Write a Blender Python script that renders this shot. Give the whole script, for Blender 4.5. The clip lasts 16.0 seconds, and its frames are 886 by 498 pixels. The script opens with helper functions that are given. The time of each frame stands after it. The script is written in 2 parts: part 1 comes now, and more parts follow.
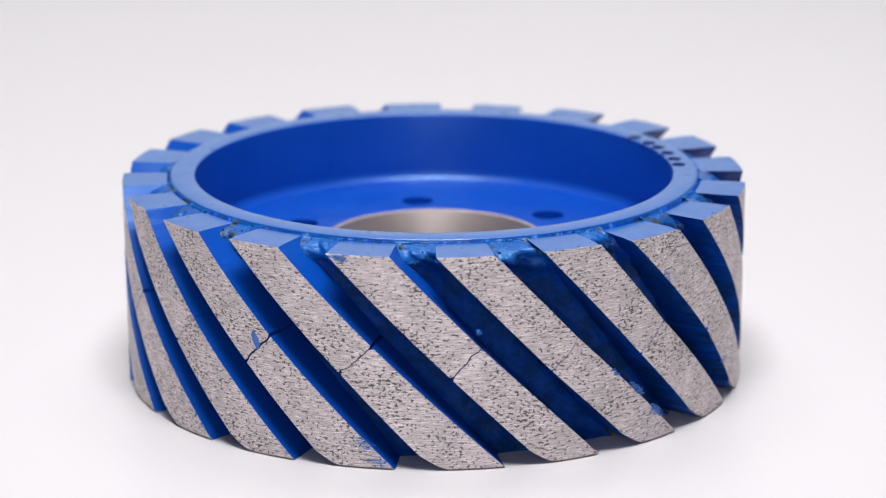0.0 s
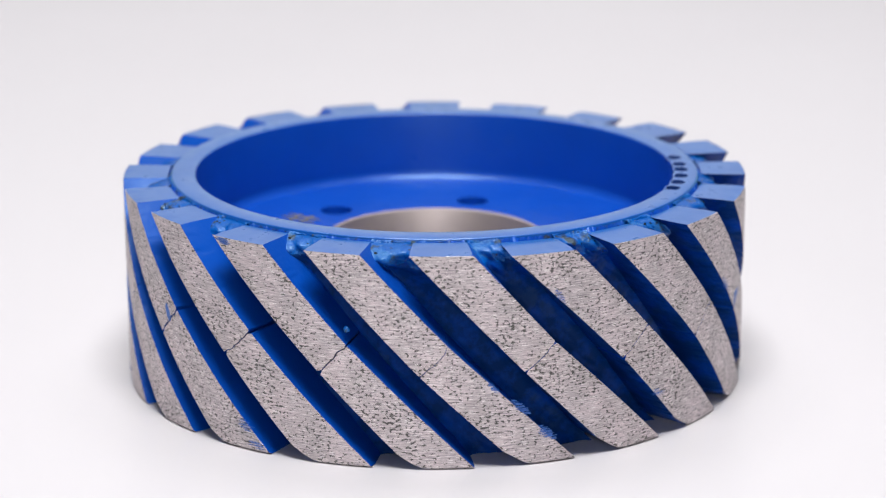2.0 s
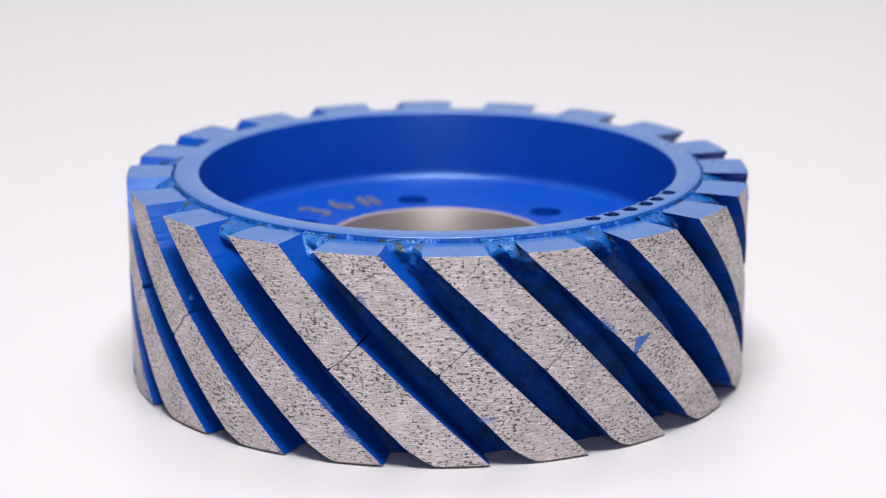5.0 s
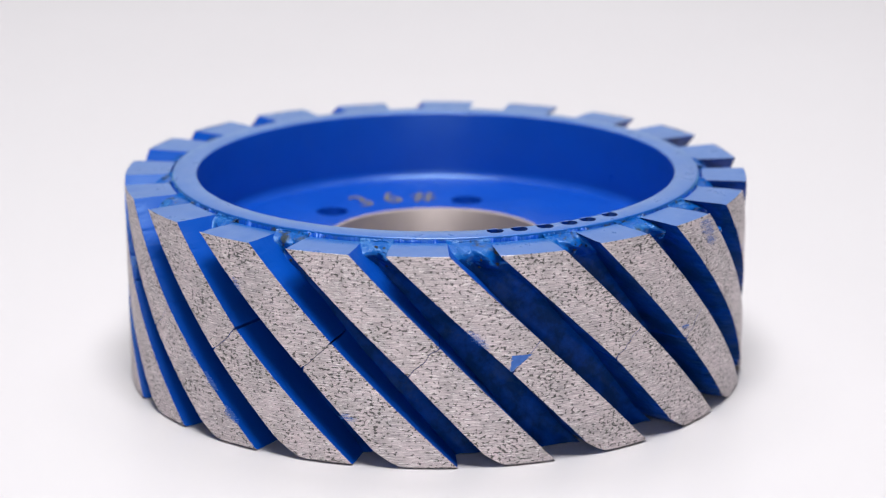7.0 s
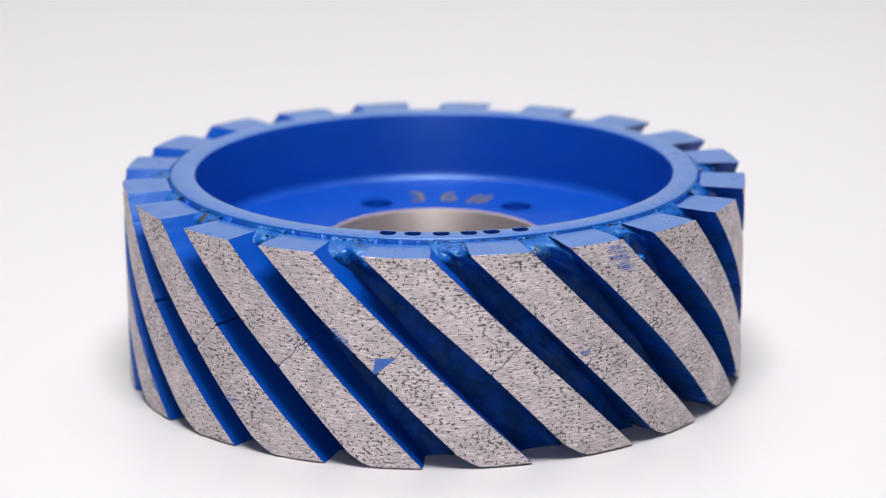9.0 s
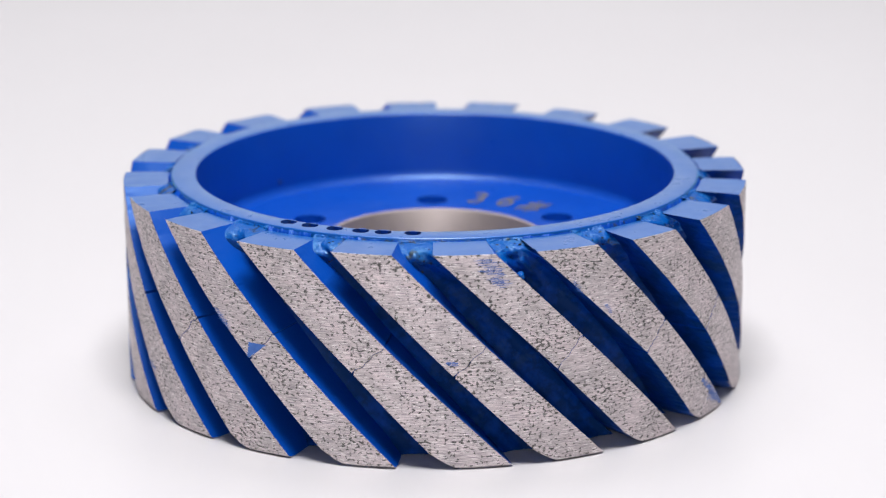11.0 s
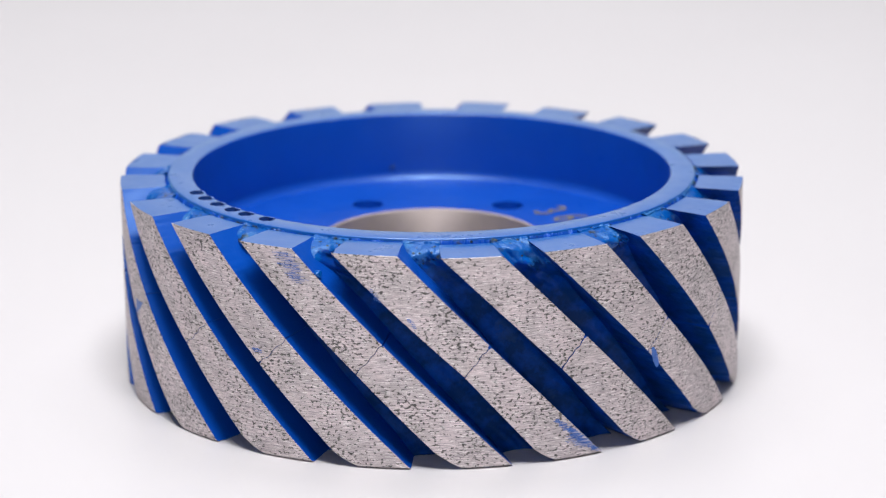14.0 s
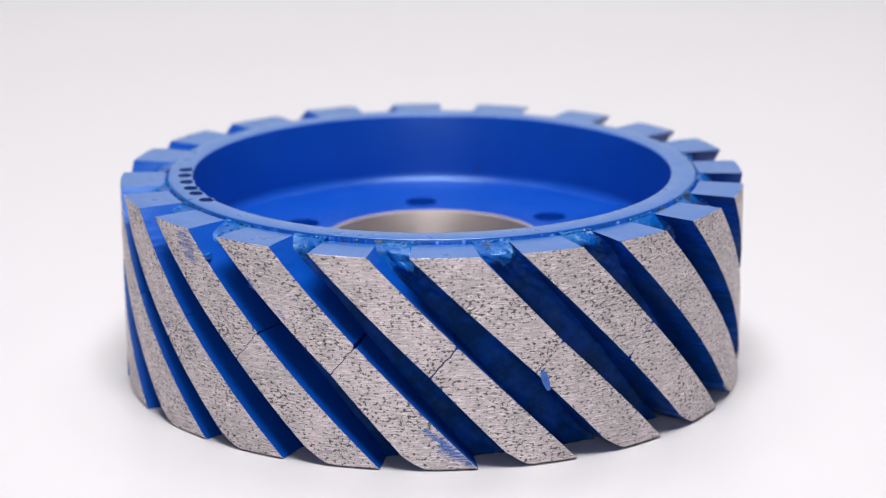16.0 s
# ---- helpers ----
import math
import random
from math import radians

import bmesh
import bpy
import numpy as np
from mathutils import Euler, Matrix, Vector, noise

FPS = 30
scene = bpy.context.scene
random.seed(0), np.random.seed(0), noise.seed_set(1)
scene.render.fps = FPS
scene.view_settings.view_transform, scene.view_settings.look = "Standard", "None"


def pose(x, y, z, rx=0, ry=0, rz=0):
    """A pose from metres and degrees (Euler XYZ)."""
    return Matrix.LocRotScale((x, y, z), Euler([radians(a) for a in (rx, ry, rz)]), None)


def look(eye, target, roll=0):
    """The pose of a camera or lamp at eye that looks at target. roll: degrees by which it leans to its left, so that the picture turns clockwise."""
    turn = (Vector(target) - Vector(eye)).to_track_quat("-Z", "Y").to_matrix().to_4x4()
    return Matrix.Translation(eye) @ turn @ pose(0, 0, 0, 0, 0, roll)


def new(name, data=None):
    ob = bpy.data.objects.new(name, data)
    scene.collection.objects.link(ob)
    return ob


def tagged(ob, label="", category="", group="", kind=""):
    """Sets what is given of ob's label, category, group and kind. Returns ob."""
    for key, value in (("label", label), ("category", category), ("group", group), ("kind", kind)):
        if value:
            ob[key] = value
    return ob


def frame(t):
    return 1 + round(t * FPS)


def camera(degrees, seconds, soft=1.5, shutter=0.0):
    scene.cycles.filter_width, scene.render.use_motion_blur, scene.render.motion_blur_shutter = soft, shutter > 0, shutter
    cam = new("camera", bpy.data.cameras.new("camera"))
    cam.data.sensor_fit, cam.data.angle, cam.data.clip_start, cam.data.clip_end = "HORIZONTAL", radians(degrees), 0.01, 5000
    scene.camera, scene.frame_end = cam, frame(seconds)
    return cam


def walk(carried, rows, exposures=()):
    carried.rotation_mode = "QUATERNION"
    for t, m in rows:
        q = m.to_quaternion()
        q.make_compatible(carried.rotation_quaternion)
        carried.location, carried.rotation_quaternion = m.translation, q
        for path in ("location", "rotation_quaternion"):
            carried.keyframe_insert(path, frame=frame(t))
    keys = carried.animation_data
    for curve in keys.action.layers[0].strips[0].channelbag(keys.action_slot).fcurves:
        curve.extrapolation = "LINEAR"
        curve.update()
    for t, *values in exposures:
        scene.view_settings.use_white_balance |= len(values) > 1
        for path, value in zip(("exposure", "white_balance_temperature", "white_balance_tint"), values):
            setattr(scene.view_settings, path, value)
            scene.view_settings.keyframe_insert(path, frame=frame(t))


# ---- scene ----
cam = camera(20.10, 16.0, soft=1.23)
EYE = (0.0021, -0.5921, 0.1996)
AIM = (0.0021, 0.0, 0.0284)
walk(cam, [(0.0, look(EYE, AIM, -0.17)), (16.0, look(EYE, AIM, -0.17))])
cam.data.dof.use_dof = True
cam.data.dof.focus_distance = 0.554
cam.data.dof.aperture_fstop = 12.5

# ---- light ----
world = bpy.data.worlds.new("studio_air")
world.use_nodes = True
world.node_tree.nodes["Background"].inputs[0].default_value = (1.0, 0.98, 1.0, 1)
world.node_tree.nodes["Background"].inputs[1].default_value = 0.25
scene.world = world


def softbox(name, eye, target, sx, sy, watts, colour=(0.985, 0.985, 1.0)):
    data = bpy.data.lights.new(name, "AREA")
    data.shape, data.size, data.size_y = "RECTANGLE", sx, sy
    data.energy, data.color = watts, colour
    ob = new(name, data)
    ob.matrix_world = look(eye, target)
    return ob


softbox("softbox_key", (0.0, -0.36, 1.36), (0.0, 0.0, 0.02), 0.60, 0.45, 23.2)
# Added fill lamp, no known source: brightens the backdrop.
softbox("added_back_fill", (0.0, 0.55, 1.6), (0.0, 0.7, 0.0), 1.4, 0.6, 11)
# Added low fill, no known source: lifts lower faces and foot gaps.
softbox("added_front_fill", (0.0, -1.25, 0.45), (0.0, 0.0, 0.02), 0.5, 0.5, 2.4)


# ---- materials ----
def material(name):
    m = bpy.data.materials.new(name)
    m.use_nodes = True
    return m, m.node_tree.nodes, m.node_tree.links, m.node_tree.nodes["Principled BSDF"]


def ramp(nodes, stops):
    r = nodes.new("ShaderNodeValToRGB")
    e = r.color_ramp.elements
    while len(e) < len(stops):
        e.new(0.5)
    for el, (p, col) in zip(e, stops):
        el.position, el.color = p, (*col, 1)
    return r


def noise_node(nodes, links, coord, scale, detail=4, rough=0.55):
    n = nodes.new("ShaderNodeTexNoise")
    n.inputs["Scale"].default_value, n.inputs["Detail"].default_value, n.inputs["Roughness"].default_value = scale, detail, rough
    links.new(coord, n.inputs["Vector"])
    return n


def mixed(nodes, links, fac, a, b, blend="MIX"):
    m = nodes.new("ShaderNodeMix")
    m.data_type, m.blend_type = "RGBA", blend
    for sock, v in ((m.inputs["Factor"], fac), (m.inputs["A"], a), (m.inputs["B"], b)):
        if isinstance(v, tuple):
            sock.default_value = (*v, 1)
        elif isinstance(v, (int, float)):
            sock.default_value = v
        else:
            links.new(v, sock)
    return m.outputs["Result"]


def bump_to(nodes, links, bsdf, height, strength, distance):
    b = nodes.new("ShaderNodeBump")
    b.inputs["Strength"].default_value, b.inputs["Distance"].default_value = strength, distance
    links.new(height, b.inputs["Height"])
    links.new(b.outputs["Normal"], bsdf.inputs["Normal"])
    return b


def blue_paint(name, smear_weight, rough, bump, pores=0.0, smear_colour=(0.05, 0.15, 0.45), gloss=0.5, coat=0.0, cover=0.55, chalk=0.0, depth=0.0002, green=0.065, blue=0.45):
    m, n, l, b = material(name)
    co = n.new("ShaderNodeTexCoord").outputs["Object"]
    broad = noise_node(n, l, co, 60, 5, 0.6)
    fine = noise_node(n, l, co, 900, 3)
    base = ramp(n, [(0.3, (0.001, green * 0.91, blue * 0.94)), (0.7, (0.001, green * 1.09, blue * 1.06))])
    l.new(broad.outputs["Fac"], base.inputs["Fac"])
    # Smear mask; in the grooves its dark colour also carries shade.
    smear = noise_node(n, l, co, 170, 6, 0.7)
    mask = ramp(n, [(cover, (0, 0, 0)), (cover + 0.23, (smear_weight, smear_weight, smear_weight))])
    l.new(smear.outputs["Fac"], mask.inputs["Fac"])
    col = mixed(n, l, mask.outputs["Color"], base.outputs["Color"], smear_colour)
    if chalk:
        pale = noise_node(n, l, co, 75, 7, 0.66)
        pm = ramp(n, [(0.55, (0, 0, 0)), (0.60, (chalk, chalk, chalk))])
        l.new(pale.outputs["Fac"], pm.inputs["Fac"])
        col = mixed(n, l, pm.outputs["Color"], col, (0.022, 0.062, 0.17))
    if pores:
        v = n.new("ShaderNodeTexVoronoi")
        v.inputs["Scale"].default_value = 620
        l.new(co, v.inputs["Vector"])
        pit = ramp(n, [(0.16, (1, 1, 1)), (0.26, (0, 0, 0))])
        l.new(v.outputs["Distance"], pit.inputs["Fac"])
        brown = noise_node(n, l, co, 260, 4)
        bm = ramp(n, [(0.57, (0, 0, 0)), (0.66, (pores, pores, pores))])
        l.new(brown.outputs["Fac"], bm.inputs["Fac"])
        col = mixed(n, l, bm.outputs["Color"], col, (0.034, 0.042, 0.040))
        where = noise_node(n, l, co, 190, 2)
        wm = ramp(n, [(0.52, (0, 0, 0)), (0.56, (1, 1, 1))])
        l.new(where.outputs["Fac"], wm.inputs["Fac"])
        col = mixed(n, l, mixed(n, l, 1.0, wm.outputs["Color"], pit.outputs["Color"], "MULTIPLY"), col, (0.008, 0.014, 0.03))
    l.new(col, b.inputs["Base Color"])
    rr = ramp(n, [(0.3, (rough - 0.05,) * 3), (0.7, (rough + 0.08,) * 3)])
    l.new(smear.outputs["Fac"], rr.inputs["Fac"])
    l.new(rr.outputs["Color"], b.inputs["Roughness"])
    b.inputs["Specular IOR Level"].default_value = gloss
    b.inputs["Specular Tint"].default_value = (0.5, 0.78, 1.0, 1)
    b.inputs["Coat Weight"].default_value, b.inputs["Coat Roughness"].default_value = coat, 0.2
    b.inputs["Coat IOR"].default_value = 1.65
    # Green-tinted sheen stands in for the pale cyan light on the tops.
    if coat:
        b.inputs["Sheen Weight"].default_value, b.inputs["Sheen Roughness"].default_value = 0.36, 0.34
        b.inputs["Sheen Tint"].default_value = (0.42, 1.0, 0.62, 1)
    bump_to(n, l, b, fine.outputs["Fac"], bump, depth)
    return m


# Lit copy of the paint: greener base for the brightly lit tops.
PAINT = blue_paint("blue_paint", 0.04, 0.30, 0.04, gloss=0.8, coat=0.38, green=0.088, blue=0.40)
BORE = blue_paint("blue_paint_in_bore", 0.06, 0.32, 0.06, gloss=0.9, green=0.061, blue=0.42)
SIDE = blue_paint("blue_paint_on_segment", 0.10, 0.38, 0.3, gloss=0.35, green=0.064, blue=0.40)
# Smeared residue, its colour darkened further to hold the grooves' shade.
GROOVE = blue_paint("stained_shaded_paint", 0.85, 0.38, 0.5, 0.0, (0.001, 0.027, 0.115), gloss=0.14, cover=0.34, chalk=0.4, green=0.055, blue=0.38)
CRUST = blue_paint("blue_paint_on_braze", 0.6, 0.24, 0.9, 0.95, (0.045, 0.20, 0.42), cover=0.48, depth=0.0004, green=0.085, blue=0.38)
SEAM = blue_paint("blue_paint_in_seam", 0.6, 0.34, 0.7, 0.95, (0.04, 0.16, 0.40), cover=0.5, depth=0.0003)


def abrasive():
    m, n, l, b = material("sintered_diamond_matrix")
    uv = n.new("ShaderNodeUVMap")
    uv.uv_map = "unrolled"

    def stretched(sx, sy):
        mp = n.new("ShaderNodeMapping")
        mp.inputs["Scale"].default_value = (sx, sy, 1)
        l.new(uv.outputs["UV"], mp.inputs["Vector"])
        return mp.outputs["Vector"]

    plain = stretched(1, 1)
    lines = noise_node(n, l, stretched(240, 6200), 1.0, 3, 0.6)
    tone = noise_node(n, l, plain, 130, 5, 0.65)
    base = ramp(n, [(0.31, (0.31, 0.272, 0.310)), (0.48, (0.62, 0.542, 0.565)), (0.67, (0.90, 0.81, 0.835))])
    l.new(lines.outputs["Fac"], base.inputs["Fac"])
    toned = ramp(n, [(0.3, (0.74, 0.76, 0.74)), (0.7, (1.1, 1.07, 1.06))])
    l.new(tone.outputs["Fac"], toned.inputs["Fac"])
    col = mixed(n, l, 1.0, base.outputs["Color"], toned.outputs["Color"], "MULTIPLY")
    # pulled-out grit: small ragged dark pits in loose clusters
    specks = noise_node(n, l, stretched(1120, 1600), 1.0, 2, 0.55)
    cluster = noise_node(n, l, plain, 120, 3)
    both = n.new("ShaderNodeMath")
    both.operation = "MULTIPLY_ADD"
    l.new(cluster.outputs["Fac"], both.inputs[0])
    both.inputs[1].default_value = 0.30
    l.new(specks.outputs["Fac"], both.inputs[2])
    pit = ramp(n, [(0.722, (0, 0, 0)), (0.750, (1, 1, 1))])
    l.new(both.outputs[0], pit.inputs["Fac"])
    dark = n.new("ShaderNodeMath")
    dark.operation = "MULTIPLY"
    l.new(pit.outputs["Color"], dark.inputs[0])
    dark.inputs[1].default_value = 0.9
    hue = noise_node(n, l, plain, 700, 2)
    pitcol = ramp(n, [(0.35, (0.016, 0.018, 0.016)), (0.65, (0.07, 0.064, 0.055))])
    l.new(hue.outputs["Fac"], pitcol.inputs["Fac"])
    col = mixed(n, l, dark.outputs[0], col, pitcol.outputs["Color"])
    # torn metal streaks, their glints of light painted in as near-white
    glint = noise_node(n, l, stretched(420, 5200), 1.0, 2, 0.5)
    gm = ramp(n, [(0.585, (0, 0, 0)), (0.655, (0.95, 0.95, 0.95))])
    l.new(glint.outputs["Fac"], gm.inputs["Fac"])
    col = mixed(n, l, gm.outputs["Color"], col, (0.95, 0.90, 0.89))
    # left-over paint near the rims
    rim = n.new("ShaderNodeAttribute")
    rim.attribute_name = "rim"
    ragged = noise_node(n, l, stretched(240, 1500), 1.0, 4, 0.6)
    patch = noise_node(n, l, plain, 75, 2)
    s1 = n.new("ShaderNodeMath")
    s1.operation = "MULTIPLY_ADD"
    l.new(ragged.outputs["Fac"], s1.inputs[0])
    s1.inputs[1].default_value = 0.7
    l.new(patch.outputs["Fac"], s1.inputs[2])
    s2 = n.new("ShaderNodeMath")
    s2.operation = "ADD"
    l.new(s1.outputs[0], s2.inputs[0])
    l.new(rim.outputs["Fac"], s2.inputs[1])
    pm = n.new("ShaderNodeMath")
    pm.operation = "GREATER_THAN"
    pm.inputs[1].default_value = 1.40
    l.new(s2.outputs[0], pm.inputs[0])
    col = mixed(n, l, pm.outputs[0], col, (0.035, 0.13, 0.48))
    l.new(col, b.inputs["Base Color"])
    met = n.new("ShaderNodeMath")
    met.operation = "MULTIPLY_ADD"
    l.new(dark.outputs[0], met.inputs[0])
    met.inputs[1].default_value, met.inputs[2].default_value = -0.5, 0.5
    l.new(met.outputs[0], b.inputs["Metallic"])
    b.inputs["Roughness"].default_value = 0.42
    h = n.new("ShaderNodeMath")
    h.operation = "MULTIPLY_ADD"
    l.new(dark.outputs[0], h.inputs[0])
    h.inputs[1].default_value = -1.2
    l.new(lines.outputs["Fac"], h.inputs[2])
    bump_to(n, l, b, h.outputs[0], 0.6, 0.00025)
    return m


ABRASIVE = abrasive()


def plain_material(name, dark, light, scale, rough, metal=0.0, bump=0.1, dist=0.0005):
    m, n, l, b = material(name)
    co = n.new("ShaderNodeTexCoord").outputs["Object"]
    t = noise_node(n, l, co, scale, 5, 0.6)
    r = ramp(n, [(0.3, dark), (0.7, light)])
    l.new(t.outputs["Fac"], r.inputs["Fac"])
    l.new(r.outputs["Color"], b.inputs["Base Color"])
    b.inputs["Roughness"].default_value, b.inputs["Metallic"].default_value = rough, metal
    f = noise_node(n, l, co, scale * 12, 3)
    bump_to(n, l, b, f.outputs["Fac"], bump, dist)
    return m


FLAKE = plain_material("blue_paint_scrap", (0.02, 0.10, 0.42), (0.05, 0.17, 0.55), 500, 0.4)
STEEL = plain_material("turned_steel", (0.50, 0.43, 0.41), (0.58, 0.50, 0.48), 90, 0.48, 0.9, 0.08, 0.0001)
HOLE = plain_material("dark_blue_recess", (0.004, 0.03, 0.16), (0.010, 0.06, 0.26), 300, 0.5)
PORE = plain_material("pore_shade", (0.004, 0.007, 0.014), (0.012, 0.016, 0.022), 900, 0.6)
GOLD = plain_material("ochre_stamp_ink", (0.13, 0.118, 0.075), (0.22, 0.195, 0.115), 400, 0.5)
SWEEP = plain_material("white_sweep_board", (0.634, 0.612, 0.626), (0.659, 0.637, 0.651), 3, 0.38, 0.0, 0.03, 0.0004)
# Grey of the added, unseen enclosure, kept low in bounce.
TENT = plain_material("added_grey_cloth", (0.26, 0.26, 0.27), (0.32, 0.32, 0.33), 4, 0.9)


# ---- helpers of this scene ----
def mesh_of(name, bm, mats, smooth=True):
    bmesh.ops.recalc_face_normals(bm, faces=bm.faces)
    me = bpy.data.meshes.new(name)
    bm.to_mesh(me)
    bm.free()
    for m in mats:
        me.materials.append(m)
    if smooth:
        me.polygons.foreach_set("use_smooth", [True] * len(me.polygons))
        me.set_sharp_from_angle(angle=radians(32))
    return me


def part(name, bm, mat, parent, label=""):
    ob = new(name, mesh_of(name, bm, mat if isinstance(mat, list) else [mat]))
    ob.parent = parent
    if mat in (CRUST, SEAM):
        ob.data.set_sharp_from_angle(angle=radians(85))
    return tagged(ob, label) if label else ob


def lathe(profile, steps, closed=True):
    """A turned ring: profile of (radius, height), swept round the axis."""
    bm = bmesh.new()
    rings = [[bm.verts.new((r * math.cos(2 * math.pi * i / steps), r * math.sin(2 * math.pi * i / steps), z)) for i in range(steps)] for r, z in profile]
    count = len(rings) if closed else len(rings) - 1
    for j in range(count):
        a, b = rings[j], rings[(j + 1) % len(rings)]
        for i in range(steps):
            k = (i + 1) % steps
            bm.faces.new((a[i], a[k], b[k], b[i]))
    return bm


# ---- studio ----
def sweep_board():
    bm = bmesh.new()
    line = [(-1.6, 0.0)] + [(-1.4 + 0.1 * i, 0.0) for i in range(0, 22)]
    radius, y0 = 0.5, 0.75
    line = [p for p in line if p[0] < y0] + [(y0 + radius * math.sin(a), radius - radius * math.cos(a)) for a in [math.pi / 2 * i / 16 for i in range(17)]] + [(y0 + radius, 1.2), (y0 + radius, 2.0)]
    rows = [[bm.verts.new((x, y, z)) for x in (-0.65, -0.3, 0.0, 0.3, 0.65)] for y, z in line]
    for a, b in zip(rows, rows[1:]):
        for i in range(4):
            bm.faces.new((a[i], a[i + 1], b[i + 1], b[i]))
    for f in bm.faces:
        f.normal_update()
    ob = new("ground", mesh_of("ground", bm, [SWEEP]))
    ob.location.z = -0.0006
    solid = ob.modifiers.new("thickness", "SOLIDIFY")
    solid.thickness, solid.offset = 0.004, -1 if ob.data.polygons[0].normal.z > 0 else 1
    return tagged(ob, "seamless white board sweeping up behind the wheel", "backdrop", kind="structure")


def slab(name, lo, hi, mat, label):
    bm = bmesh.new()
    bmesh.ops.create_cube(bm, size=1)
    for v in bm.verts:
        v.co = [lo[i] + (v.co[i] + 0.5) * (hi[i] - lo[i]) for i in range(3)]
    return tagged(new(name, mesh_of(name, bm, [mat], False)), label, "wall", kind="structure")


sweep_board()
# Unseen floor, walls and roof, added to hold down stray bounce light.
slab("floor", (-1.85, -1.7, -0.03), (1.85, 1.4, -0.0052), TENT, "added grey floor under the white board, limiting side bounce")
slab("wall_west", (-1.85, -1.65, -0.02), (-1.81, 1.4, 2.04), TENT, "added unseen grey side wall, limiting bounce light")
slab("wall_east", (1.81, -1.65, -0.02), (1.85, 1.4, 2.04), TENT, "added unseen grey side wall, limiting bounce light")
slab("wall_south", (-1.85, -1.7, -0.02), (1.85, -1.66, 2.04), TENT, "added unseen grey front wall, limiting bounce light")
slab("wall_north", (-1.85, 1.41, -0.03), (1.85, 1.45, 2.09), TENT, "added unseen grey back wall, shutting out world light")
slab("ceiling", (-1.85, -1.7, 2.05), (1.85, 1.405, 2.09), TENT, "added unseen grey roof, limiting bounce light")

# ---- grinding wheel ----
R_OUT, R_CORE, R_BORE, R_HUB = 0.07555, 0.0640, 0.0581, 0.0264
Z_RING, Z_TOP, Z_WEB, Z_CORE = 0.0493, 0.0484, 0.0313, -0.0003
PITCH, COUNT, Z_FLOOR = 18.0, 20, -0.0005
rng = random.Random(7)

wheel = tagged(new("grinding_wheel"), "blue painted grinding wheel with slanted grey diamond segments", "grinding wheel")
wheel.empty_display_size = 0.02


def arc(r0, z0, r1, z1, turn, steps=6):
    """Quarter-round between two profile points; turn picks the corner."""
    out = []
    for i in range(steps + 1):
        a = math.pi / 2 * i / steps
        if turn:
            out.append((r0 + (r1 - r0) * math.sin(a), z0 + (z1 - z0) * (1 - math.cos(a))))
        else:
            out.append((r0 + (r1 - r0) * (1 - math.cos(a)), z0 + (z1 - z0) * math.sin(a)))
    return out


def pierce(bm, z, loops):
    """Fill the flat face at height z between round loops (x, y, radius, steps); the later loops stay open holes."""
    edges = []
    for x, y, r, steps in loops:
        ring = [bm.verts.new((x + r * math.cos(2 * math.pi * i / steps), y + r * math.sin(2 * math.pi * i / steps), z)) for i in range(steps)]
        edges += [bm.edges.new((ring[i], ring[(i + 1) % steps])) for i in range(steps)]
    bmesh.ops.triangle_fill(bm, use_beauty=True, use_dissolve=False, edges=edges, normal=(0, 0, 1))
    bmesh.ops.remove_doubles(bm, verts=bm.verts, dist=1e-6)
    return bm


def well(r, depth, mat, parent, name, label, at):
    """A round drilled hole: wall and floor below the surface."""
    bm = lathe([(r, 0.0), (r, -depth), (0.00005, -depth - 0.0002)], 28, False)
    ob = part(name, bm, mat, parent, label)
    ob.matrix_basis = pose(*at)
    return ob


e = 0.0004
core_line = (
    [(R_BORE + e, Z_RING)]
    + arc(R_BORE + e, Z_RING, R_BORE, Z_RING - e, True, 3)
    + [(R_BORE, Z_WEB + 0.003), (R_BORE, Z_WEB - 0.010), (R_BORE, Z_CORE), (R_CORE - 0.001, Z_CORE), (R_CORE, Z_CORE + 0.001), (R_CORE, Z_RING - e)]
    + arc(R_CORE, Z_RING - e, R_CORE - e, Z_RING, False, 3)
)
DOTS = [(0.0598 * math.cos(radians(a)), 0.0598 * math.sin(radians(a))) for a in (2.6, 8.0, 14.0, 19.9, 24.8, 31.2)]
bm = pierce(lathe(core_line, 240, False), Z_RING, [(0, 0, R_CORE - e, 240), (0, 0, R_BORE + e, 240)] + [(x, y, 0.0019, 24) for x, y in DOTS])
bm.normal_update()
for f in bm.faces:
    c = f.calc_center_median()
    if math.hypot(c.x, c.y) < R_BORE + 0.0001:
        f.material_index = 1
core = part("core_ring", bm, [PAINT, BORE], wheel, "blue painted steel rim ring with a smooth bore")
for x, y in DOTS:
    well(0.0019, 0.0009, HOLE, core, "balance_hole", "small dark drilled dot", (x, y, Z_RING))

# the disc inside the ring, with six round mounting holes
r0, r1 = R_HUB + 0.0007, R_BORE - 0.0001
HOLES = [(0.0361 * math.cos(radians(a)), 0.0361 * math.sin(radians(a))) for a in (37, 97, 157, 217, 277, 337)]
bm = lathe([(r1 - 0.0024, Z_WEB)] + arc(r1 - 0.0024, Z_WEB, r1, Z_WEB + 0.0024, True, 10)[1:] + [(r1, Z_WEB - 0.009), (r0, Z_WEB - 0.009), (r0, Z_WEB)], 240, False)
bm = pierce(bm, Z_WEB, [(0, 0, r1 - 0.0024, 240), (0, 0, r0, 240)] + [(x, y, 0.0041, 28) for x, y in HOLES])
web = part("web_disc", bm, BORE, wheel, "blue painted inner disc with round mounting holes")
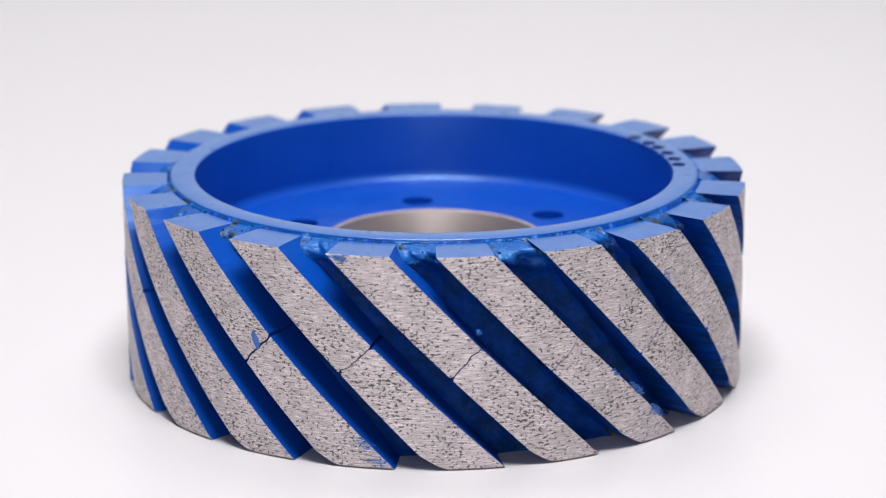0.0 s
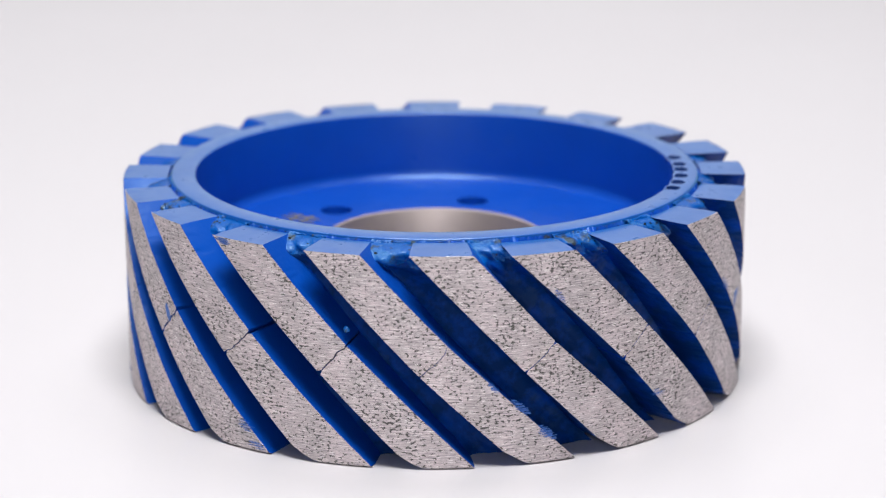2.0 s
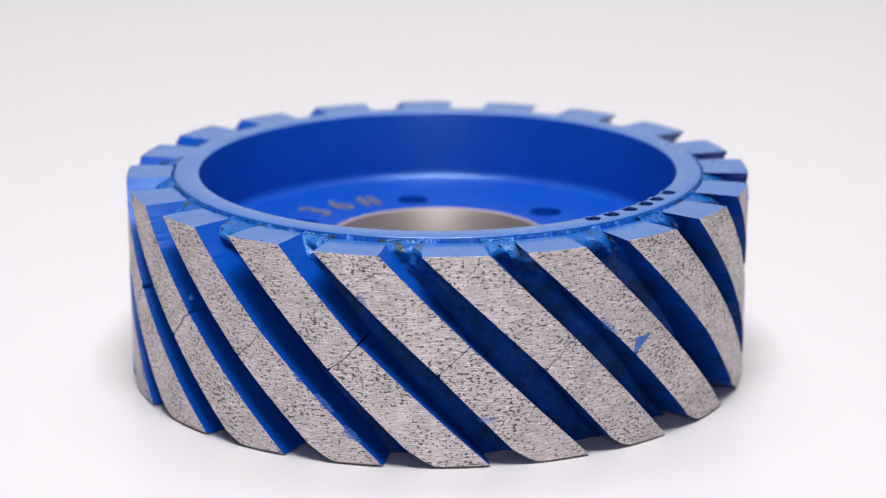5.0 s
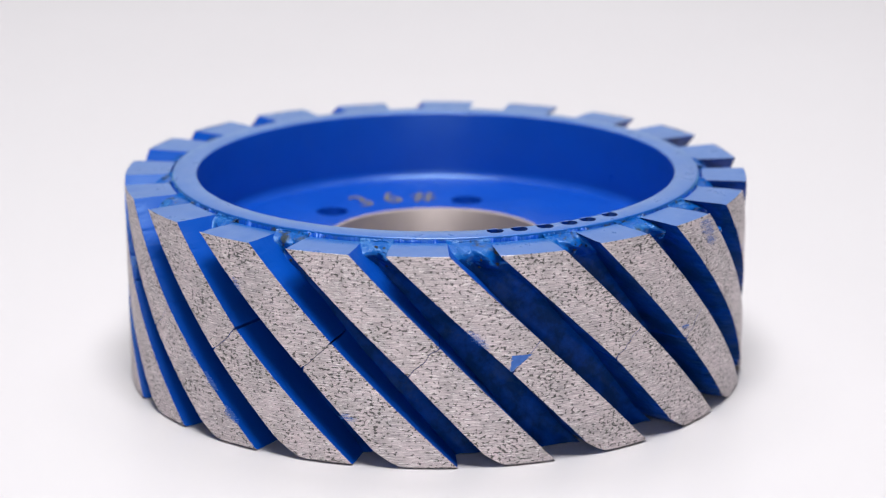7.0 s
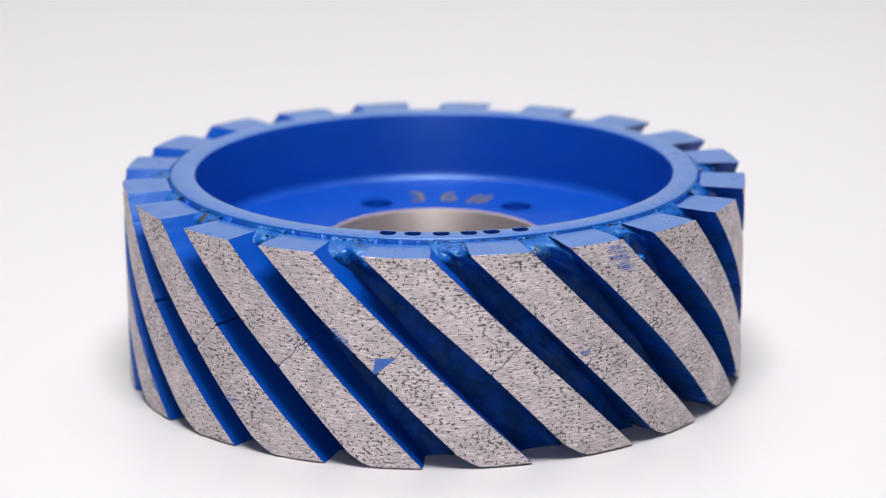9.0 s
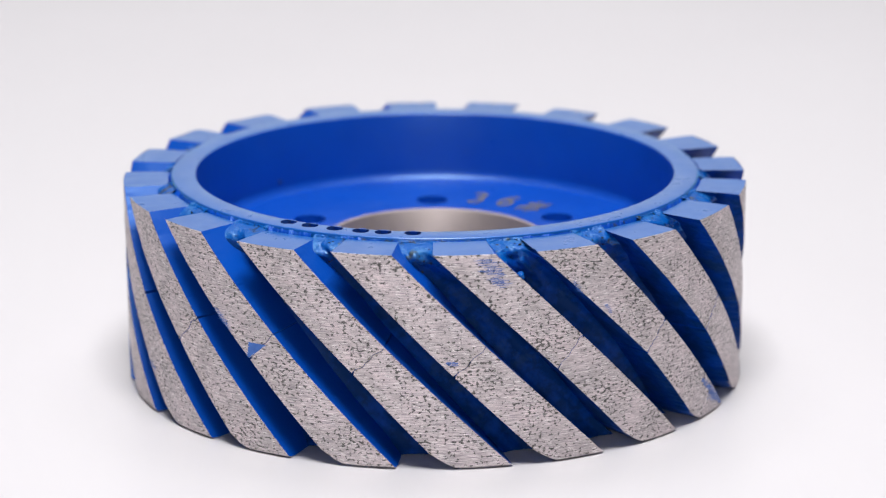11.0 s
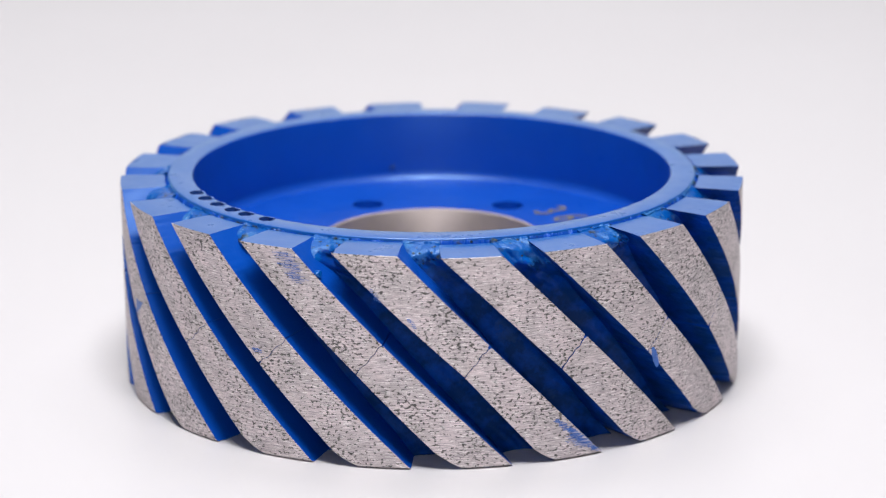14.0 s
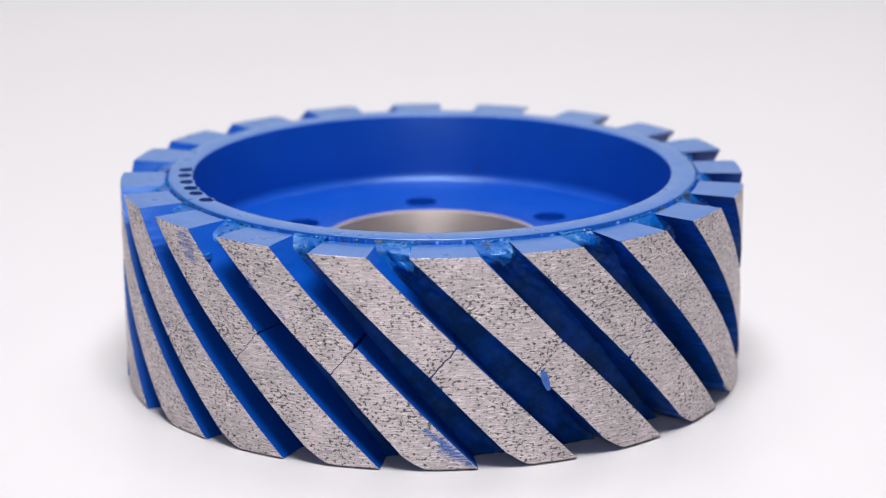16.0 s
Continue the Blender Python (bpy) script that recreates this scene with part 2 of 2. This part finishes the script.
for x, y in HOLES:
    well(0.0041, 0.0045, BORE, web, "mounting_hole", "dark drilled mounting hole", (x, y, Z_WEB))

hub_line = [(R_HUB - 0.0054, Z_WEB - 0.0125), (R_HUB - 0.0003, Z_WEB - 0.0006), (R_HUB, Z_WEB), (R_HUB + 0.0008, Z_WEB + 0.0002), (R_HUB + 0.0008, 0.006), (R_HUB - 0.0054, 0.006)]
hub = part("hub_sleeve", lathe(hub_line, 160), STEEL, wheel, "bare turned steel hub sleeve")


def edge(z, side, js):
    """Angle in degrees of a segment's low (0) or high (1) rim at a height, before its place in the row; js: its set at top, joint and foot."""
    zm = 0.021 if side == 0 else 0.0278
    w = (z - zm) / (Z_TOP - zm) if z > zm else (zm - z) / zm
    j = js[1] + ((js[0] if z > zm else js[2]) - js[1]) * min(1.0, w)
    return (-0.13 + j + 0.743e3 * (Z_TOP - z)) if side == 0 else (10.25 + j + 0.757e3 * (Z_TOP - z))


# each bar's set, in degrees: low rim at top, joint, foot; high rim at top, joint, foot; the joint's gap in mm
BARS = [
    (0.42, 1.82, 1.32, 1.37, 1.47, 1.82, 0.06),
    (0.72, 0.75, 1.05, 0.64, 0.42, 0.85, 0.03),
    (-0.12, 0.82, 0.82, -0.19, -0.08, 0.12, 0.08),
    (-0.88, 0.78, -0.78, -0.08, -0.48, -1.18, 0.1),
    (-0.88, -0.24, -1.04, -0.97, -1.25, -1.58, 0.18),
    (-1.38, -0.45, -0.68, -0.06, -1.26, -1.08, 0.07),
    (-0.45, -0.38, -0.48, 0.04, -0.48, -0.58, 0.1),
    (-0.3, -0.2, -0.3, -0.1, -0.4, -0.3, 0.08),
    (-0.1, 0, -0.2, 0.1, -0.2, -0.1, 0.12),
    (0.1, 0.3, 0, 0.4, 0, 0.3, 0.06),
    (0.4, 0.5, 0.3, 0.1, 0.3, 0.6, 0.15),
    (0.3, 0.5, 0.6, 0.5, 0.1, 0.4, 0.05),
    (-0.3, 0, -0.27, -0.4, -0.41, 0.24, 0.28),
    (-0.5, 0.1, -0.09, -0.85, -0.11, 0.94, 0.13),
    (0.04, 0.55, 0.82, 0.53, -0.07, 0.3, 0.16),
    (0.67, 0, 0.93, 0.1, -0.73, 0.2, 0.04),
    (0.8, -0.06, 0.35, 1, -0.6, 0.4, 0.1),
    (-0.58, 0.49, -0.26, 0.42, 0.12, 0.23, 0.03),
    (0, 0.87, -0.22, 0.86, 0.43, -0.77, 0.1),
    (-0.4, 0.6, 0.4, -0.27, -0.05, 0.1, 0.04),
]


def bar(r_in, r_out, low, high, jl, jr, turn, seed, chips, nu=12, nv=60, nr=4, lit_top=0, foot_cut=0.0):
    """A slanted bar on the drum between two height curves low(u) and high(u), u running across it."""
    bm = bmesh.new()
    uvl = bm.loops.layers.uv.new("unrolled")
    rim = bm.verts.layers.float.new("rim")
    place = {}
    us = [0, 0.02] + [0.02 + 0.96 * i / (nu - 2) for i in range(1, nu - 2)] + [0.98, 1]
    flat = {}

    def vert(i, j, k):
        key = (i, j, k)
        if key in place:
            return place[key]
        u, v = us[i], j / nv
        z0, z1 = low(u), high(u)
        z = z0 + (z1 - z0) * v
        a = radians(edge(z, 0, jl) * (1 - u) + edge(z, 1, jr) * u + turn)
        r = r_in + (r_out - r_in) * k / nr
        if j == 0 and (k == nr or nr == 1):
            r -= foot_cut
        side = -1 if i == 0 else 1 if i == len(us) - 1 else 0
        if k == nr:
            q = noise.noise(Vector((z * 2100, seed * 9.1, side * 3.3)))
            q2 = noise.noise(Vector((z * 260, seed * 5.7, side * 8.3)))
            if side:
                a -= side * (abs(q) * 0.8 + max(0, q2 - 0.25) * 1.6) * chips / r_out
            if j in (0, nv):
                z += (0.5 if j == 0 else -0.5) * abs(noise.noise(Vector((u * 9, seed * 3.1, j)))) * chips
        w = place[key] = bm.verts.new((r * math.cos(a), r * math.sin(a), z))
        near = min(u, 1 - u) * 0.0135
        w[rim] = max(0.0, 1 - near / 0.0022) * 0.16 + max(0.0, 1 - (Z_TOP - z) / 0.006) * 0.10 + max(0.0, 1 - z / 0.010) * 0.07
        flat[w] = (a * R_OUT, z)
        return w

    n = len(us) - 1

    def quad(a, b, c, d):
        f = bm.faces.new((a, b, c, d))
        for lp in f.loops:
            lp[uvl].uv = flat[lp.vert]

    for i in range(n):
        for j in range(nv):
            quad(vert(i, j, nr), vert(i + 1, j, nr), vert(i + 1, j + 1, nr), vert(i, j + 1, nr))
            quad(vert(i, j, 0), vert(i, j + 1, 0), vert(i + 1, j + 1, 0), vert(i + 1, j, 0))
    for k in range(nr):
        for j in range(nv):
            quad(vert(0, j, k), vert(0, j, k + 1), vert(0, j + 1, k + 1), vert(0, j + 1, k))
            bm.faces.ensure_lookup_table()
            # Groove-side wall takes the smeared paint with shade in its colour.
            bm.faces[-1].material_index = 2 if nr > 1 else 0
            quad(vert(n, j, k), vert(n, j + 1, k), vert(n, j + 1, k + 1), vert(n, j, k + 1))
        for i in range(n):
            quad(vert(i, 0, k), vert(i + 1, 0, k), vert(i + 1, 0, k + 1), vert(i, 0, k + 1))
            quad(vert(i, nv, k), vert(i, nv, k + 1), vert(i + 1, nv, k + 1), vert(i + 1, nv, k))
            bm.faces.ensure_lookup_table()
            bm.faces[-1].material_index = lit_top
    return bm


R_SEG, SKIN = 0.0648, 0.00006
face_of = {}
for k in range(COUNT):
    turn = PITCH * k
    *sets, gap = BARS[k]
    gap = max(0.045, gap * 0.55) * 1e-3
    nick = rng.uniform(0.05, 0.4) * 1e-3, rng.uniform(0.0, 0.4) * 1e-3
    c0, c1 = 0.0210 + rng.uniform(-3, 3) * 1e-4, 0.0279 + rng.uniform(-3, 3) * 1e-4
    round_off, foot = 0.0035 + rng.uniform(-8, 8) * 1e-4, rng.uniform(0, 1.5) * 1e-4
    top = Z_TOP + rng.uniform(-3, 3) * 1e-4

    def joint(u, s):
        open_by = gap + nick[0] * max(0.0, 1 - u / 0.10) ** 2 + nick[1] * max(0.0, 1 - (1 - u) / 0.10) ** 2
        return c0 + (c1 - c0) * u + s * open_by + 0.00045 * noise.noise(Vector((u * 5, k * 3.7, 0)))

    def foot_line(u):
        return Z_FLOOR + foot + round_off * max(0.0, 1 - u / 0.2) ** 2

    for half, (low, high) in enumerate(((foot_line, lambda u: joint(u, -1)), (lambda u: joint(u, 1), lambda u: top))):
        dl, dr = sets[:3], sets[3:]
        seg = part("segment", bar(R_SEG, R_OUT - SKIN, low, high, dl, dr, turn, k * 2 + half, 0.0009, lit_top=half, foot_cut=0.0005 * (1 - half)), [SIDE, PAINT, GROOVE], wheel)
        face_of[k, half] = seg
        part("abrasive_face", bar(R_OUT - SKIN, R_OUT, low, high, dl, dr, turn, k * 2 + half, 0.0009, 16, 60, 1, foot_cut=0.0005 * (1 - half)), ABRASIVE, seg, "grey speckled diamond grit face with machining lines")

# crusty braze between ring and segments
def groove_bed(k, lump, reach, na=26, nz=90):
    """The paint-covered braze lying in the groove after bar k: hollow across, with a crusty lump at its upper end."""
    bm = bmesh.new()
    lo, hi = BARS[k][3:6], [v + PITCH for v in BARS[(k + 1) % COUNT][:3]]
    grid = []
    for j in range(nz + 1):
        v = j / nz
        z = -0.0004 + 0.0487 * (1 - (1 - v) ** 1.5)
        row = []
        for i in range(na + 1):
            u = i / na
            a = radians(edge(z, 1, lo) * (1 - u) + edge(z, 0, hi) * u + PITCH * k + (u - 0.5) * 0.4)
            p = Vector((u * 3.1 + k * 7.3, z * 330, k * 1.7))
            d = max(0.0, 0.0483 - z) / reach
            top = d * math.exp(1 - d)
            rough = 0.5 * noise.noise(p * 0.55) + 0.3 * noise.noise(p * 1.4)
            crag = noise.noise(p * 1.9) + 0.3 * noise.noise(p * 4.3)
            r = R_CORE + 0.0003 + 0.0011 * abs(2 * u - 1) ** 3.2 + 0.0007 * rough + top * lump * (0.85 + 0.5 * noise.noise(p * 0.9)) + 0.00026 * crag * (0.3 + 1.6 * top) + 0.0016 * max(0.0, 1 - z / 0.005) ** 2
            row.append(bm.verts.new((r * math.cos(a), r * math.sin(a), z + top * 0.0004 * noise.noise(p * 1.3))))
        grid.append(row)
    last = [v.co.copy() for v in grid[-1]]
    for m in range(1, 7):
        w = math.pi / 2 * m / 6
        row = []
        for i, c in enumerate(last):
            a, r = math.atan2(c.y, c.x), math.hypot(c.x, c.y)
            p = Vector((i * 0.35, k * 2.9, m * 0.5))
            r = R_CORE - 0.0006 + (r - R_CORE + 0.0006) * math.cos(w) + 0.0003 * noise.noise(p)
            row.append(bm.verts.new((r * math.cos(a), r * math.sin(a), c.z + 0.0006 * math.sin(w) + 0.00035 * noise.noise(p * 1.7))))
        grid.append(row)
    for a, b in zip(grid, grid[1:]):
        for i in range(na):
            bm.faces.new((a[i], a[i + 1], b[i + 1], b[i]))
    return bm


def blow_hole(at, size, owner):
    """Round gas pore in braze: the hole's shade as a dark bead lying flush."""
    bm = bmesh.new()
    bmesh.ops.create_icosphere(bm, subdivisions=2, radius=size)
    for v in bm.verts:
        v.co = Vector((v.co.x * 0.35, v.co.y, v.co.z * rng.uniform(0.95, 1.1)))
    ob = part("blow_hole", bm, PORE, owner)
    ob.matrix_basis = pose(*at, 0, 0, math.degrees(math.atan2(at.y, at.x)))
    return ob


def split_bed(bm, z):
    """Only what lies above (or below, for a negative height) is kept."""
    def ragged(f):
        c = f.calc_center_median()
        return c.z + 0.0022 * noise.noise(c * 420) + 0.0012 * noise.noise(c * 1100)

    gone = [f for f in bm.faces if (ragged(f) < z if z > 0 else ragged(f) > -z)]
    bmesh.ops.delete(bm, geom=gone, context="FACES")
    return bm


for k in range(COUNT):
    t = PITCH * k
    lump, reach, cut = rng.uniform(0.0028, 0.0062), rng.uniform(0.0018, 0.0034), rng.uniform(0.0436, 0.0460)
    part("groove_bed", split_bed(groove_bed(k, lump, reach), -cut), GROOVE, wheel, "smeared groove bed, blue paint darkened for shade")
    plug_bm = split_bed(groove_bed(k, lump, reach), cut - 0.002)
    spots = [v.co.copy() for v in plug_bm.verts if 0.0405 < v.co.z < 0.0478]
    plug_bm.free()
    plug = part("braze_plug", split_bed(groove_bed(k, lump, reach), cut), CRUST, wheel, "lumpy porous braze under blue paint")
    for spot in rng.sample(spots, rng.choice((1, 2, 3, 5))):
        blow_hole(spot, rng.uniform(0.00022, 0.00048), plug)
    bm = bmesh.new()
    rows = []
    n = 170
    for i in range(n + 1):
        a = radians(-0.6 + t + 11.2 * i / n)
        q = noise.noise(Vector((a * 34, k * 2.2, 0)))
        q2 = noise.noise(Vector((a * 90, k * 6.2, 3))) + 0.5 * noise.noise(Vector((a * 210, k * 4.1, 7)))
        w = max(0.0, min(1.0, 0.32 + 1.5 * q))
        ht = -0.0023 + 0.0025 * w * w * (3 - 2 * w) + 0.00014 * q2
        rows.append([bm.verts.new((r * math.cos(a), r * math.sin(a), z)) for r, z in (
            (R_CORE - 0.0003, Z_RING - 0.0003 + 0.0002 * q2), (R_CORE + 0.0003 + 0.0001 * q2, Z_RING - 0.0005 + 0.0003 * q2 + 0.2 * ht), (R_CORE + 0.0006, Z_TOP - 0.0004 + ht),
            (R_SEG + 0.0001, Z_TOP - 0.0003 + 0.4 * ht), (R_SEG + 0.0006, Z_TOP - 0.004), (R_CORE - 0.0002, Z_TOP - 0.004),
        )])
    for a, b in zip(rows, rows[1:]):
        for j in range(6):
            bm.faces.new((a[j], b[j], b[(j + 1) % 6], a[(j + 1) % 6]))
    part("braze_seam", bm, SEAM, wheel)


# scraps of paint left on the grit faces
def paint_flake(a0, z0, a1, z1, width, ragged, seed, owner):
    """Ragged blue streaks lying along a line from (angle, height in mm) to another, each a thin raised strip."""
    bm = bmesh.new()
    n = max(3, int(abs(z1 - z0) / 0.16))
    for i in range(n):
        v = (i + 0.5) / n
        z = (z0 + (z1 - z0) * v) * 1e-3
        mid = a0 + (a1 - a0) * v
        w = abs(width) * (0.12 + 0.9 * v if width < 0 else 0.35 + 0.65 * math.sin(math.pi * v) ** 0.6) * (1 + ragged * noise.noise(Vector((i * 0.7, seed * 3.1, 0))))
        off = ragged * abs(width) * 0.4 * noise.noise(Vector((i * 0.9, seed * 1.7, 5)))
        if w < 0.1 or (ragged > 0.6 and noise.noise(Vector((i * 0.8, seed, 9))) < -0.1):
            continue
        ht = abs(z1 - z0) / n * (0.55e-3 if ragged < 0.6 else 0.36e-3 if ragged < 0.85 else 0.24e-3)
        ends = [mid + off - w / 2, mid + off - w / 6, mid + off + w / 6, mid + off + w / 2]
        rows = [[bm.verts.new((r * math.cos(radians(a)), r * math.sin(radians(a)), z + sgn * ht)) for a in ends] for r, sgn in ((R_OUT - 0.0001, -1), (R_OUT + 0.00004, -1), (R_OUT + 0.00004, 1), (R_OUT - 0.0001, 1))]
        for p, q in zip(rows, rows[1:]):
            for m in range(3):
                bm.faces.new((p[m], p[m + 1], q[m + 1], q[m]))
    return part("paint_flake", bm, FLAKE, owner, "scrap of blue paint left on the grit")


for seed, (k, half, *line) in enumerate((
    (19, 1, 2.4, 21.6, 4.3, 25.2, -3.4, 0.2), (5, 0, 110.9, 21.6, 112.1, 16.6, 1.3, 0.2), (12, 1, 238.0, 28.3, 238.9, 24.4, 1.3, 0.3),
    (12, 0, 257.6, 6.6, 258.8, 4.0, 2.4, 0.9), (12, 0, 260.4, 1.9, 261.2, 0.4, 3.4, 0.8), (15, 0, 301.9, 19.3, 303.0, 17.2, 1.2, 0.7),
    (15, 0, 305.9, 15.2, 308.3, 11.6, 1.7, 0.8), (15, 0, 310.7, 8.6, 313.2, 5.0, 1.7, 0.8), (2, 1, 43.9, 47.6, 45.2, 46.0, 3.4, 0.9),
    (2, 1, 45.0, 46.0, 46.6, 43.6, 3.4, 1.0), (2, 1, 45.8, 43.4, 47.4, 41.0, 2.6, 1.1), (3, 0, 91.0, 9.4, 99.0, 0.3, 1.9, 0.8),
    (3, 0, 93.6, 5.2, 97.0, 1.6, 3.0, 0.9), (15, 0, 311.0, 7.6, 312.4, 5.4, 2.0, 1.0), (17, 0, 334.2, 11.6, 335.4, 10.0, 2.0, 1.0),
    (17, 1, 313.2, 39.6, 315.0, 36.2, 1.0, 0.9), (19, 1, 355.4, 31.4, 358.2, 27.2, 1.6, 1.0), (14, 1, 253.8, 48.3, 254.8, 46.9, 2.6, 0.7),
    (3, 1, 59.6, 41.0, 61.0, 38.0, 0.8, 1.1), (3, 1, 65.5, 35.0, 67.0, 32.2, 0.7, 1.1), (1, 1, 38.4, 24.5, 39.2, 23.6, 2.2, 0.8),
)):
    paint_flake(*line, seed, face_of[k, half])

# drops of braze and paint standing on rims and joints
for a, z, r, size in ((50.2, 43.3, 0.0748, 0.0009), (57.3, 28.2, 0.0742, 0.0010), (57.9, 27.0, 0.0744, 0.0007), (39.6, 28.0, 0.0741, 0.0006), (277.6, 31.0, 0.0741, 0.0007), (353.5, 14.0, 0.0746, 0.0005), (331.0, 44.0, 0.0743, 0.0006)):
    bm = bmesh.new()
    bmesh.ops.create_icosphere(bm, subdivisions=3, radius=size)
    for v in bm.verts:
        v.co *= 1 + 0.45 * noise.noise(v.co * 1400 + Vector((a, z, 0)))
    drop = part("braze_drop", bm, CRUST, wheel, "pale blue drop of painted braze")
    drop.matrix_basis = pose(r * math.cos(radians(a)), r * math.sin(radians(a)), z * 1e-3)

# a speck of paint on the bore wall
bm = bmesh.new()
bmesh.ops.create_icosphere(bm, subdivisions=2, radius=0.0006)
for v in bm.verts:
    v.co *= 1 + 0.4 * noise.noise(v.co * 2500)
    v.co = Vector((R_BORE - 0.0002, 0, 0.0348)) + Vector((v.co.x * 0.5, v.co.y, v.co.z))
speck = part("paint_speck", bm, HOLE, wheel, "small dark speck on the bore wall")
speck.matrix_basis = pose(0, 0, 0, 0, 0, 260.2)


# stamped grit mark on the disc
def stamp(ch, angle, radius, size):
    cu = bpy.data.curves.new("stamp", "FONT")
    cu.body, cu.size, cu.align_x, cu.align_y, cu.extrude = ch, size, "CENTER", "CENTER", 0.00004
    tmp = new("stamp_text", cu)
    dg = bpy.context.evaluated_depsgraph_get()
    me = bpy.data.meshes.new_from_object(tmp.evaluated_get(dg))
    bpy.data.objects.remove(tmp)
    me.name = "stamped_mark"
    me.materials.clear()
    me.materials.append(GOLD)
    ob = new("stamped_mark", me)
    ob.parent = web
    a = radians(angle)
    ob.matrix_basis = pose(radius * math.cos(a), radius * math.sin(a), Z_WEB + 0.00012, 0, 0, angle - 90) @ Matrix.Diagonal((0.82, 1.15, 1, 1))
    return tagged(ob, "ochre stamped character")


for ch, a in (("3", 199.0), ("6", 186.9), ("#", 174.6)):
    stamp(ch, a, 0.0388, 0.0122)


# ---- what moves ----
# seconds, turn, shift in x, y and z (mm), lean in x and y (degrees)
TURNS = [
    (0.0, 0.03, -0.07, -0.60, -0.06, -0.04, 0.00),
    (0.5, -5.69, -0.21, -0.18, 0.01, -0.04, 0.00),
    (1.0, -11.25, 0.09, 0.10, 0.10, -0.04, 0.01),
    (1.5, -16.95, 0.14, 0.09, 0.02, -0.04, 0.04),
    (2.0, -22.59, 0.07, 0.01, -0.00, -0.04, 0.07),
    (2.5, -28.31, 0.04, -0.05, -0.06, -0.04, 0.10),
    (3.0, -34.23, -0.08, 0.17, -0.06, -0.02, 0.09),
    (3.5, -39.60, 0.59, 0.64, 0.10, -0.01, 0.06),
    (4.0, -45.11, 0.81, 0.77, 0.11, -0.02, 0.03),
    (4.5, -50.79, 0.83, 0.69, 0.09, -0.03, 0.02),
    (5.0, -56.59, 0.79, 0.54, 0.06, -0.05, 0.00),
    (5.5, -62.43, 0.74, 0.37, 0.04, -0.05, 0.00),
    (6.0, -68.22, 0.70, 0.26, 0.03, -0.04, 0.01),
    (6.5, -73.87, 0.69, 0.27, 0.04, -0.02, 0.01),
    (7.0, -79.69, 0.34, 0.23, 0.06, 0.02, 0.01),
    (7.5, -85.17, 0.03, -0.01, -0.03, 0.07, 0.02),
    (8.0, -90.76, -0.10, -0.10, -0.04, 0.10, 0.02),
    (8.5, -96.50, -0.07, -0.08, 0.01, 0.10, 0.01),
    (9.0, -102.33, 0.06, -0.12, -0.03, 0.09, -0.01),
    (9.5, -108.23, 0.14, -0.14, -0.02, 0.05, -0.02),
    (10.0, -114.13, 0.17, -0.16, 0.01, -0.00, -0.03),
    (10.5, -119.97, 0.17, -0.16, 0.02, -0.04, -0.04),
    (11.0, -125.73, 0.10, -0.16, 0.04, -0.07, -0.03),
    (11.5, -131.41, 0.01, -0.25, -0.03, -0.07, -0.01),
    (12.0, -137.04, -0.04, -0.16, -0.04, -0.07, 0.00),
    (12.5, -142.49, 0.15, 0.12, 0.05, -0.04, -0.01),
    (13.0, -148.22, -0.21, 0.21, 0.03, -0.01, 0.00),
    (13.5, -153.84, -0.30, 0.06, -0.05, 0.03, 0.01),
    (14.0, -159.50, -0.57, -0.08, -0.05, 0.05, -0.01),
    (14.5, -165.05, -0.57, -0.20, -0.09, 0.06, -0.04),
    (15.0, -170.64, -0.44, -0.22, 0.02, 0.06, -0.10),
    (15.5, -176.44, -0.39, -0.56, -0.07, 0.07, -0.13),
    (16.0, -182.15, -0.45, -1.01, -0.11, 0.09, -0.15),
]


def motions():
    walk(wheel, [(t, pose(x * 1e-3, y * 1e-3, z * 1e-3, ly, -lx, 0) @ pose(0, 0, 0, 0, 0, a)) for t, a, x, y, z, lx, ly in TURNS])


motions()
